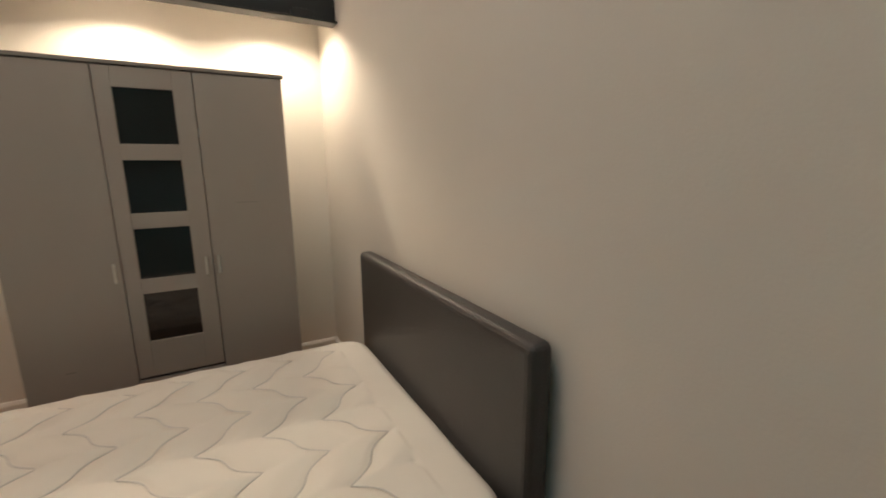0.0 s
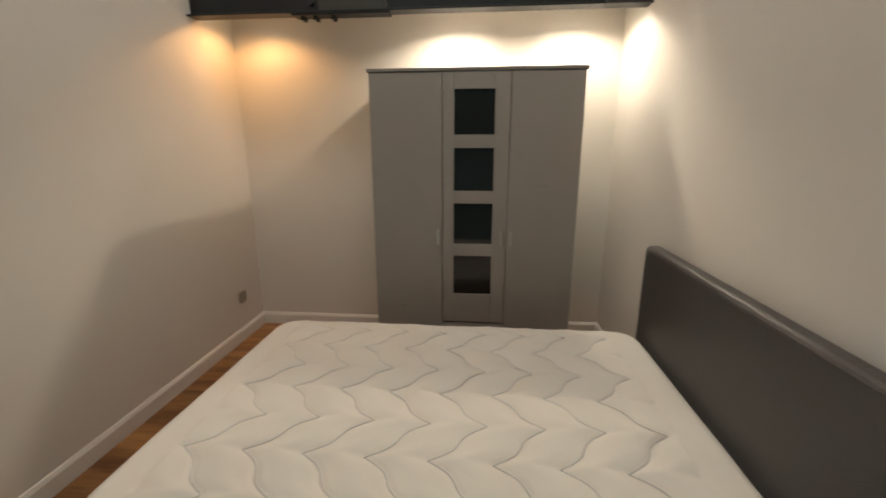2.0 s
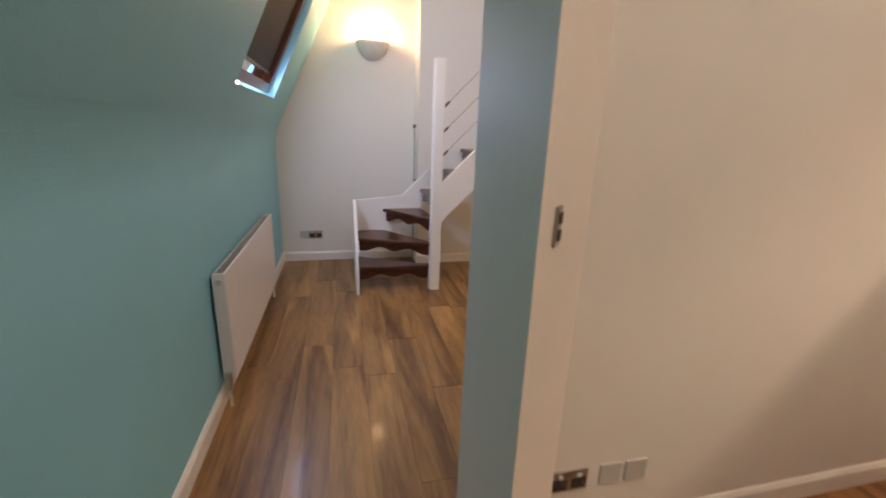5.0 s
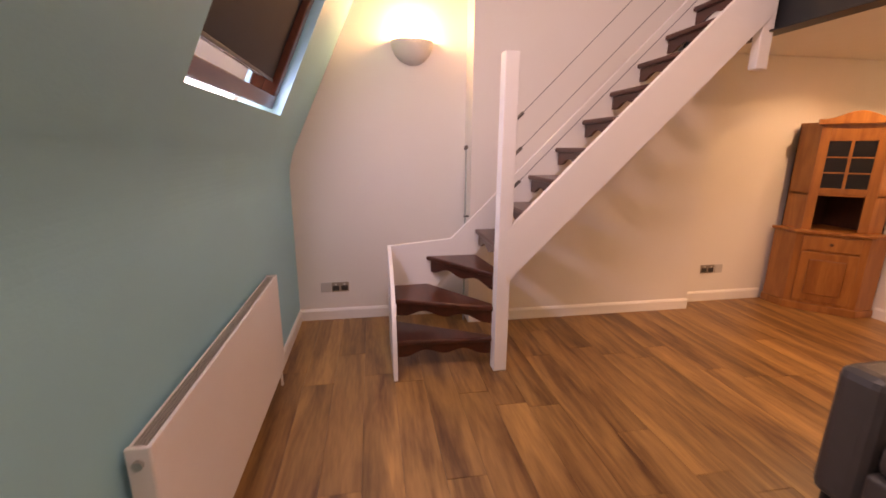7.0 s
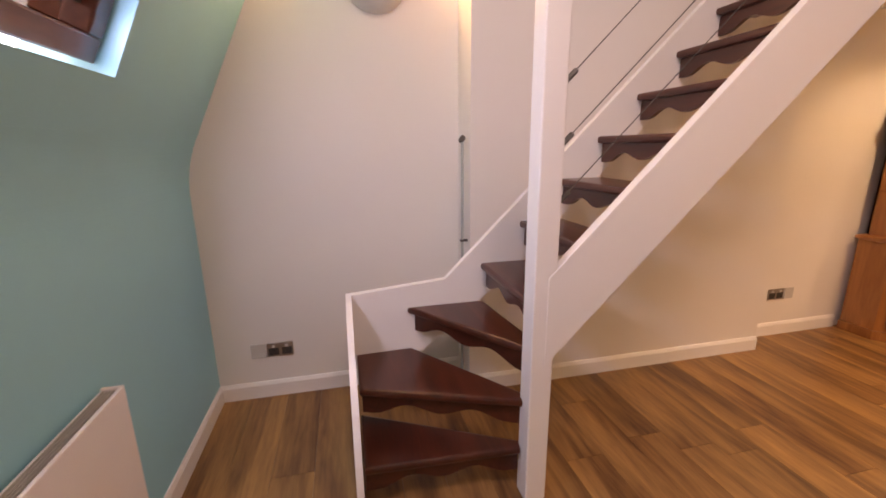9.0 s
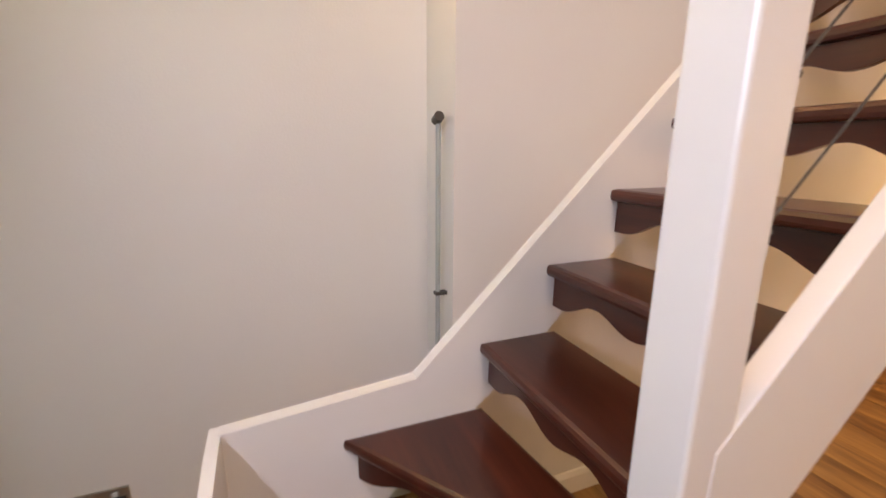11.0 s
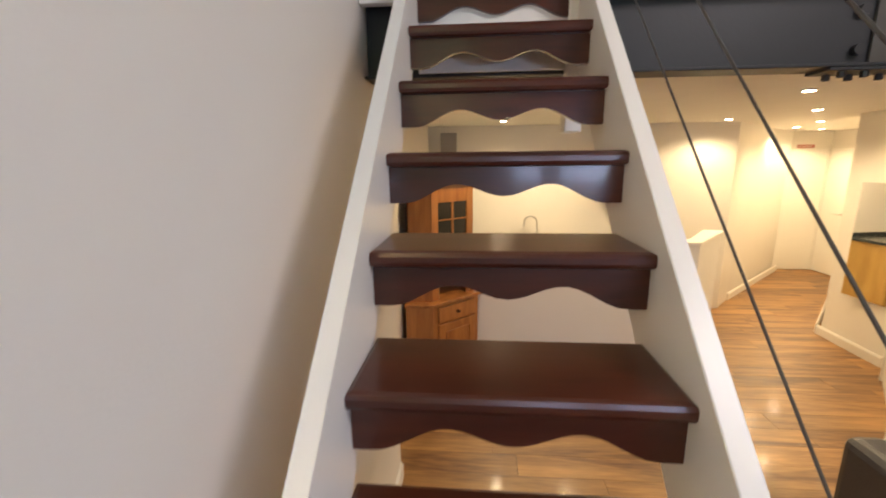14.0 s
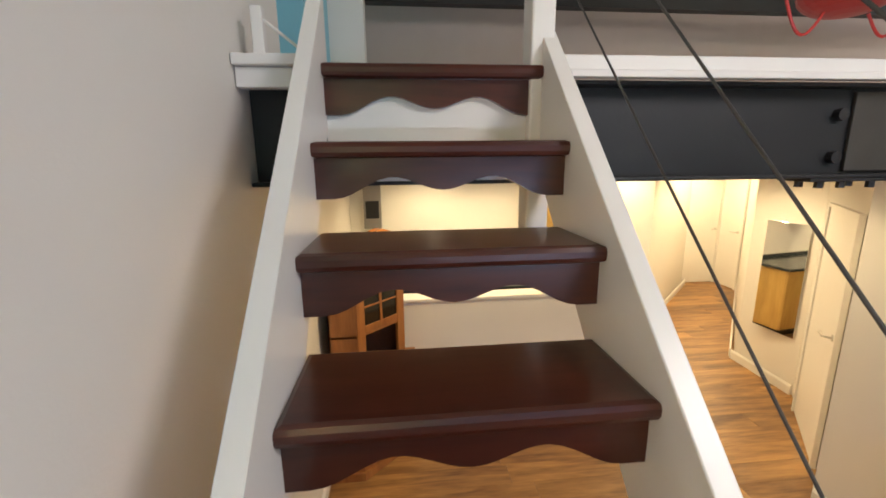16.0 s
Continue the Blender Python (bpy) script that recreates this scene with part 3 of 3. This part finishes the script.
# ---- bed ----
bed = thing("bed", "divan bed base with a charcoal padded headboard", "bed")
BX0, BX1, BY0, BY1 = -1.085, .895, 1.69, 3.065
part("divan_base", box(BX0 + .02, BX1, BY0 + .015, BY1 - .015, .05, .26, .02, 3), BASECLOTH, bed)
for x in (BX0 + .12, BX1 - .12):
    for y in (BY0 + .12, BY1 - .12):
        part("castor", rod((x, y, 0), (x, y, .05), .022), BLACKPL, bed)
head = part("headboard", box(.905, .985, BY0 - .012, BY1 + .01, .18, .976, .028, 4), LEATHER, bed, "charcoal faux-leather padded headboard")

mat_ = thing("mattress", "bare white quilted mattress with zigzag stitching", "mattress", (0, 0, 0))
MT = .505
SEAM_X, SEAM_GAP = -.929, .2067


def zigzag(y):
    """How far a seam swings to the side along the bed's width."""
    u = (y - 2.01) / .187
    w = u % 2
    w = w if w < 1 else 2 - w
    return .195 * (w + .10 * math.sin(2 * math.pi * w))


def mattress_mesh():
    b = bmesh.new()
    nx, ny = 230, 170
    grid = []
    R = .055
    for i in range(nx + 1):
        row = []
        for j in range(ny + 1):
            x, y = BX0 + (BX1 - BX0) * i / nx, BY0 + (BY1 - BY0) * j / ny
            cx, cy = min(max(x, BX0 + .13), BX1 - .13), min(max(y, BY0 + .13), BY1 - .13)
            v = Vector((x - cx, y - cy))
            if v.length > .13:
                v = v.normalized() * .13
            x, y = cx + v.x, cy + v.y
            edge = max(0, v.length - (.13 - R)) / R
            z = MT - R * (1 - math.sqrt(max(0, 1 - edge * edge)))
            z += .004 * noise.noise((x * 4, y * 4, 0))
            if edge < .2 and BX0 + .14 < x < BX1 - .16:
                off = (x - zigzag(y) - SEAM_X + SEAM_GAP / 2) % SEAM_GAP - SEAM_GAP / 2
                z -= .011 * math.exp(-(off / .013) ** 2) * (.5 + .5 * abs(noise.noise((x * 5, y * 5, 4))) * 2)
                z += .006 * math.cos(off / SEAM_GAP * 2 * math.pi + math.pi)
            row.append(b.verts.new((x, y, z)))
        grid.append(row)
    for i in range(nx):
        for j in range(ny):
            b.faces.new((grid[i][j], grid[i + 1][j], grid[i + 1][j + 1], grid[i][j + 1]))
    rim = [grid[i][0] for i in range(nx + 1)] + [grid[nx][j] for j in range(1, ny + 1)] + [grid[i][ny] for i in range(nx - 1, -1, -1)] + [grid[0][j] for j in range(ny - 1, 0, -1)]
    levels = [rim]
    for z, grow in ((MT - .09, .004), (MT - .16, .004), (.27, -.004), (.262, -.03)):
        ring = []
        for v in rim:
            c = Vector((min(max(v.co.x, BX0 + .13), BX1 - .13), min(max(v.co.y, BY0 + .13), BY1 - .13)))
            d = Vector(v.co.xy) - c
            d = d.normalized() * (d.length + grow) if d.length > 1e-6 else d
            ring.append(b.verts.new((c.x + d.x, c.y + d.y, z)))
        levels.append(ring)
    n = len(rim)
    for a, c in zip(levels, levels[1:]):
        for k in range(n):
            b.faces.new((a[k], a[(k + 1) % n], c[(k + 1) % n], c[k]))
    b.faces.new(levels[-1])
    for f in b.faces:
        f.smooth = True
    return b


part("cover", mattress_mesh(), TICKING, mat_)
for z in (MT - .052, .272):
    pts = []
    for k in range(97):
        a = k / 96 * 2 * math.pi
        sx, sy = math.cos(a), math.sin(a)
        hx, hy = (BX1 - BX0) / 2, (BY1 - BY0) / 2
        q = 12
        r = (abs(sx / hx) ** q + abs(sy / hy) ** q) ** (-1 / q)
        pts.append(((BX0 + BX1) / 2 + sx * r, (BY0 + BY1) / 2 + sy * r, z))
    part("piping", tube(pts, .006), PIPING, mat_)
# zigzag quilting seams, sunk into the cover; their darker tone stands for groove shade
for k in range(8):
    x0 = SEAM_X + k * SEAM_GAP
    pts = []
    for u in range(121):
        py = BY0 + .09 + (BY1 - BY0 - .18) * u / 120
        px = x0 + zigzag(py)
        pts.append((px, py, MT - .010 + .004 * noise.noise((px * 4, py * 4, 0))))
    part("quilting_seam", tube(pts, .0028, 5), STITCH, mat_)

# ---- wardrobe ----
wd = thing("wardrobe", "grey three-door wardrobe with four dark glass panes in the middle door", "wardrobe", (-.627, 3.473, 0))
WW, WH, WD = 1.268, 1.914, .56
D0, D1 = .445, .842
part("side_panel", box(0, .018, .02, WD, 0, WH - .018, .001), GREYEDGE, wd)
part("side_panel", box(WW - .018, WW, .02, WD, 0, WH - .018, .001), GREYEDGE, wd)
part("top_panel", box(-.008, WW + .008, -.006, WD, WH - .018, WH, .002), GREYEDGE, wd)
part("back_panel", box(.018, WW - .018, WD - .008, WD, 0, WH - .018), GREYEDGE, wd)
part("bottom_panel", box(.018, WW - .018, .02, WD - .008, .06, .078), GREYEDGE, wd)
part("plinth", box(.018, WW - .018, .03, .046, 0, .06), GREYEDGE, wd)
dl = part("door", box(.003, D0 - .004, 0, .018, .065, WH - .022, .002), GREYLAM, wd)
dr = part("door", box(D1 + .004, WW - .003, 0, .018, .065, WH - .022, .002), GREYLAM, wd)
part("drawer_front", box(D0, D1, 0, .018, .065, .322, .002), GREYLAM, wd)
md = part("glazed_door", box(D0, D0 + .068, -.001, .018, .335, WH - .022, .003), GREYLAM, wd, "grey framed door with dark glass panes")
part("stile", box(D1 - .088, D1, -.001, .018, .335, WH - .022, .003), GREYLAM, md)
G0, G1 = D0 + .068, D1 - .088
ph = .258
edges_ = [.531 + i * (ph + .078) for i in range(4)]
low = .335
for i, e in enumerate(edges_):
    part("rail", box(G0, G1, -.001, .018, low, e, .002), GREYLAM, md)
    part("pane", box(G0 - .004, G1 + .004, .008, .012, e, e + ph), DARKGLASS, md, "dark glass pane")
    low = e + ph
part("rail", box(G0, G1, -.001, .018, low, WH - .022, .002), GREYLAM, md)
part("shelf", box(.4, D1, .06, WD - .02, 1.615, 1.63), WHITEPL, wd)


def pull(parent, x, z):
    h = part("handle", box(x - .007, x + .007, -.026, -.018, z - .055, z + .045, .004), CHROME, parent, "small metal bar handle")
    for dz in (-.042, .032):
        part("handle_foot", rod((x, -.02, z + dz), (x, .0, z + dz), .005, 8), CHROME, h)


part("scuff_mark", box(.16, .20, -.0012, .0, .435, .441), GREYEDGE, dl, "small dark scuff")
part("scuff_mark", box(D1 + .14, D1 + .25, -.0012, .0, 1.235, 1.238), GREYEDGE, dr, "faint scratch")
pull(dl, D0 - .028, .92)
pull(md, D1 - .03, .915)
pull(dr, D1 + .03, .915)

# ---- corner cabinet ----
cab = thing("corner_cabinet", "honey oak corner dresser with leaded glass doors above an open shelf", "cabinet")
A, B_, C = Vector((-5.295, 4.72)), Vector((-4.70, 5.28)), Vector((-5.295, 5.28))
F0, F1 = Vector((-5.07, 4.72)), Vector((-4.70, 5.09))
LOWER = [tuple(C), tuple(A), tuple(F0), tuple(F1), tuple(B_)]


def grown(ol, g, cx=-5.15, cy=5.12):
    return [(max(cx + (x - cx) * g, -5.298), min(cy + (y - cy) * g, 5.283)) for x, y in ol]


part("lower_body", prism(grown(LOWER, .97), .07, .735, bevel=.004), OAK, cab)
part("plinth", prism(grown(LOWER, 1.0), 0, .07, bevel=.006), OAK, cab)
part("counter", prism(grown(LOWER, 1.05), .735, .765, bevel=.008), OAK, cab)
d = (F1 - F0).normalized()
FM = Matrix.Translation((F0.x, F0.y, 0)) @ Matrix.Rotation(math.atan2(d.y, d.x), 4, "Z")
FL = (F1 - F0).length


def on_front(bm):
    bm.transform(FM)
    return bm


dw = part("drawer", on_front(box(.06, FL - .06, -.008, .02, .585, .715, .005)), OAK, cab)
part("knob", on_front(rod((FL / 2, -.03, .65), (FL / 2, -.006, .65), .013)), OAKDARK, dw)
ld = part("door", on_front(box(.06, FL - .06, -.006, .02, .10, .565, .006)), OAK, cab)
part("door_panel", on_front(box(.13, FL - .13, -.014, -.004, .17, .50, .012)), OAK, ld)
# upper part: sides, back, open bay, glazed doors and an arched crown
UP = grown(LOWER, .86)
part("upper_side", prism([UP[1], UP[2], (UP[2][0], UP[2][1] + .02), (UP[1][0], UP[1][1] + .02)], .765, 1.70), OAK, cab)
part("upper_side", prism([UP[4], UP[3], (UP[3][0] - .02, UP[3][1]), (UP[4][0] - .02, UP[4][1])], .765, 1.70), OAK, cab)
part("back_panel", prism([UP[0], UP[1], (UP[1][0] + .012, UP[1][1]), (UP[0][0] + .012, UP[0][1] - .012), (UP[4][0], UP[4][1] - .012), UP[4]], .765, 1.70), OAKDARK, cab)
part("bay_shelf", prism(UP, 1.08, 1.10, bevel=.003), OAK, cab)
part("top_board", prism(UP, 1.70, 1.72), OAK, cab)
G0_, G1_ = Vector(UP[2]), Vector(UP[3])
UM = Matrix.Translation((G0_.x, G0_.y, 0)) @ Matrix.Rotation(math.atan2((G1_ - G0_).y, (G1_ - G0_).x), 4, "Z")
UL = (G1_ - G0_).length


def on_upper(bm):
    bm.transform(UM)
    return bm


part("stile", on_upper(box(0, .07, -.006, .022, .765, 1.70, .004)), OAK, cab)
part("stile", on_upper(box(UL - .07, UL, -.006, .022, .765, 1.70, .004)), OAK, cab)
gd = part("glazed_door", on_upper(box(.07, UL - .07, -.004, .018, 1.10, 1.15, .003)), OAK, cab)
part("door_rail", on_upper(box(.07, UL - .07, -.004, .018, 1.56, 1.70, .003)), OAK, gd)
part("pane", on_upper(box(.07, UL - .07, .005, .008, 1.15, 1.56)), DARKGLASS, gd)
part("glazing_bar", on_upper(box(UL / 2 - .011, UL / 2 + .011, -.002, .012, 1.15, 1.56, .002)), OAK, gd)
for z in (1.285, 1.42):
    part("glazing_bar", on_upper(box(.07, UL - .07, -.002, .012, z - .006, z + .006, .001)), OAK, gd)
cr = [(-.03, 1.70), (UL + .03, 1.70), (UL + .03, 1.745)]
cr += [(UL * (1 - k / 20), 1.745 + .065 * math.sin(k / 20 * math.pi) ** 2) for k in range(1, 20)]
cr += [(-.03, 1.745)]
part("crown", on_upper(prism(cr, -.03, .03, "y", bevel=.006)), OAK, cab, "arched oak crown")
# ---- kitchen ----
kc = thing("kitchen_worktop", "dark worktop behind the half wall", "worktop")
part("top", prism([(-5.31, 5.425), (-2.74, 5.425), (-2.44, 5.97), (-5.31, 5.97)], .885, .92, bevel=.005), WORKTOP, kc)
bw = thing("back_worktop", "dark worktop along the kitchen back wall", "worktop")
part("top", box(-5.3, -2.22, 6.33, 6.915, .88, .915, .005), WORKTOP, bw)
part("upstand", box(-5.3, -2.22, 6.897, 6.917, .917, .955, .002), WORKTOP, bw)
for i in range(5):
    x = -5.29 + i * .61
    u = thing("base_cabinet", "yellow maple kitchen base unit with bar handle", "kitchen cabinet", (x, 6.37, 0), "kitchen base units")
    part("body", box(0, .598, .02, .53, .1, .878), MAPLE, u)
    part("plinth", box(0, .598, .06, .5, 0, .1), BLACKPL, u)
    dd = part("door", box(.003, .595, 0, .018, .105, .873, .003), MAPLE, u)
    part("handle", box(.05, .20, -.025, -.015, .80, .812, .004), CHROME, dd)
sink = thing("kitchen_sink", "stainless steel inset sink in the back worktop", "sink", (-3.95, 6.62, .916))
part("rim", box(-.42, .42, -.21, .21, 0, .006, .002), CHROME, sink)
# nothing is sunk here: the hollow's shade is put into the plate's grey
part("bowl", prism([(-.36, -.16), (-.02, -.16), (-.02, .16), (-.36, .16)], .0065, .009, bevel=.001), HOODGREY, sink, "flat darker grey plate standing for the sink bowl's shade")
for k in range(7):
    part("drainer_rib", rod((.06 + k * .045, -.16, .007), (.06 + k * .045, .16, .007), .004, 8), CHROME, sink)
wc = thing("wall_cabinet", "yellow maple wall cupboard on the kitchen wall", "kitchen cabinet", (-3.22, 6.59, 1.40))
part("body", box(0, .36, .02, .325, 0, .72), MAPLE, wc)
for k in range(2):
    part("door", box(.003 + k * .18, .177 + k * .18, 0, .018, .003, .717, .003), MAPLE, wc)
dk = thing("wall_panel", "grey metal panel with a dark recess on the kitchen wall", "panel", (-5.08, 6.917, 1.5))
part("frame", box(-.10, .10, -.05, 0, 0, .72, .006), HOODGREY, dk)
part("recess", box(-.075, .075, -.053, -.049, .12, .32, .002), BLACKPL, dk)
tap = thing("kitchen_tap", "chrome mixer tap over the sink", "tap", (-3.98, 6.80, .923))
part("spout", tube([(0, 0, 0), (0, 0, .20)] + [(-.08 + .08 * math.cos(a / 10 * 3.14), 0, .20 + .08 * math.sin(a / 10 * 3.14)) for a in range(1, 11)] + [(-.16, 0, .15)], .011), CHROME, tap)
part("base", rod((0, 0, 0), (0, 0, .03), .024), CHROME, tap)

# ---- hall ----
mir = thing("wall_mirror_tall", "tall frameless rectangular mirror on the white wall", "mirror", (-1.0, 5.0, 0), "", 5)
part("mirror_glass", box(-.014, -.006, .45, .88, .55, 1.65, .002), MIRROR, mir)
dv = (Vector(HALL[2]) - Vector(HALL[1])).normalized()
DM = Matrix.Translation((HALL[1][0], HALL[1][1], 0)) @ Matrix.Rotation(math.atan2(dv.y, dv.x), 4, "Z")


def flush_door(name, m, w, h, label):
    ob = thing(name, label, "door")
    tagged(ob, kind="structure")
    part("leaf", box(0, w, .006, .03, .01, h, .003), TRIM, ob)
    part("jamb", box(-.035, -.004, -.008, .03, 0, h + .035, .003), TRIM, ob)
    part("jamb", box(w + .004, w + .035, -.008, .03, 0, h + .035, .003), TRIM, ob)
    part("head_jamb", box(-.004, w + .004, -.008, .03, h + .004, h + .035, .003), TRIM, ob)
    hd = part("door_handle", tube([(w - .06, .005, 1.0), (w - .06, -.045, 1.0), (w - .075, -.055, 1.0), (w - .17, -.055, 1.0)], .008), CHROME, ob)
    part("rose", rod((w - .06, -.004, 1.0), (w - .06, .006, 1.0), .024), CHROME, hd)
    ob.matrix_world = m
    return ob


flush_door("door_1", DM @ pose(1.13, .036, 0, 0, 0, 180), .80, 1.86, "white painted flush cupboard door in the angled wall")
flush_door("door_2", pose(.28, 8.96, 0, 0, 0, 0), .66, 1.98, "white painted flush door at the end of the hall")
hv = (Vector(HALL[4]) - Vector(HALL[3])).normalized()
flush_door("door_3", pose(.96, 8.98, 0, 0, 0, -90), .5, 1.98, "white painted flush door at the side of the hall")
sg = thing("door_sign", "small dark red sign above the hall door", "sign", (.55, 8.93, 2.06))
part("plate", box(-.13, .13, -.006, 0, -.025, .025, .002), SIGNRED, sg)
for k in range(4):
    part("lettering_bar", box(-.11 + k * .056, -.07 + k * .056, -.0075, -.006, -.008, .008), TRIM, sg)

# ---- loft things ----
# pendant form is made up, standing in for a red wire lattice
pl = thing("red_wirework", "red plastic dome and looping cords standing in for a red wire lattice over the loft edge", "pendant lamp", (-2.95, 3.75, 2.91))
sh = bmesh.new()
bmesh.ops.create_uvsphere(sh, u_segments=24, v_segments=12, radius=.17)
bmesh.ops.scale(sh, vec=(1, 1, .55), verts=sh.verts[:])
part("dome", sh, REDPL, pl)
for s in (-1, 1):
    part("cord_loop", tube([(s * (.10 + .2 * k / 12), 0, -.08 - .14 * math.sin(k / 12 * math.pi) + .12 * k / 12) for k in range(13)], .006, 6), REDPL, pl)
part("hang_cord", rod((0, 0, .08), (0, 0, TOP - 2.91), .004, 6), REDPL, pl)
so_ = thing("sofa", "dark grey sofa arm at the edge of the living room", "sofa", (-2.65, 3.05, 0))
part("arm", box(-.44, -.26, -.42, .34, .08, .67, .05, 3), LEATHER, so_)
part("seat_base", box(-.26, .50, -.42, .40, .08, .30, .02, 3), LEATHER, so_)
part("seat_cushion", box(-.255, .30, -.40, .38, .30, .44, .04, 3), LEATHER, so_)
part("backrest", box(.30, .52, -.42, .40, .30, .80, .05, 3), LEATHER, so_)
for lx, ly in ((-.4, -.35), (-.4, .33), (.42, -.35), (.42, .33)):
    part("leg", rod((lx, ly, 0), (lx, ly, .085), .02), BLACKPL, so_)

# ---- floor boards ----
boards = setting("floor_boards", box(-5.4, 1.0, .17, 9.0, -.0128, -.012), material("joint_dark", (.05, .02, .01), .8), "oak laminate floor boards with dark knots", "floor")
rnd = random.Random(4)
PW, PLN = .192, 1.285
shared = {}
y = .165
while y < 9.0:
    x = -5.5 - rnd.random() * PLN
    while x < 1.1:
        x0, x1 = max(x, -5.5), min(x + PLN, 1.15)
        if x1 - x0 > .02:
            key = round(x1 - x0, 3)
            if key not in shared:
                h = key / 2
                bm = prism([(-h, -PW / 2), (h, -PW / 2), (h, PW / 2), (-h, PW / 2)], -.011, 0)
                me = bpy.data.meshes.new("board")
                bmesh.ops.recalc_face_normals(bm, faces=bm.faces[:])
                bm.to_mesh(me)
                bm.free()
                me.materials.append(FLOORWOOD)
                shared[key] = me
            o = new("board", shared[key])
            o.location = ((x0 + x1) / 2, y + PW / 2, 0)
            o.scale = (1 - .0012 / key * 2, .9935, 1)
            o.parent = boards
        x += PLN
    y += PW
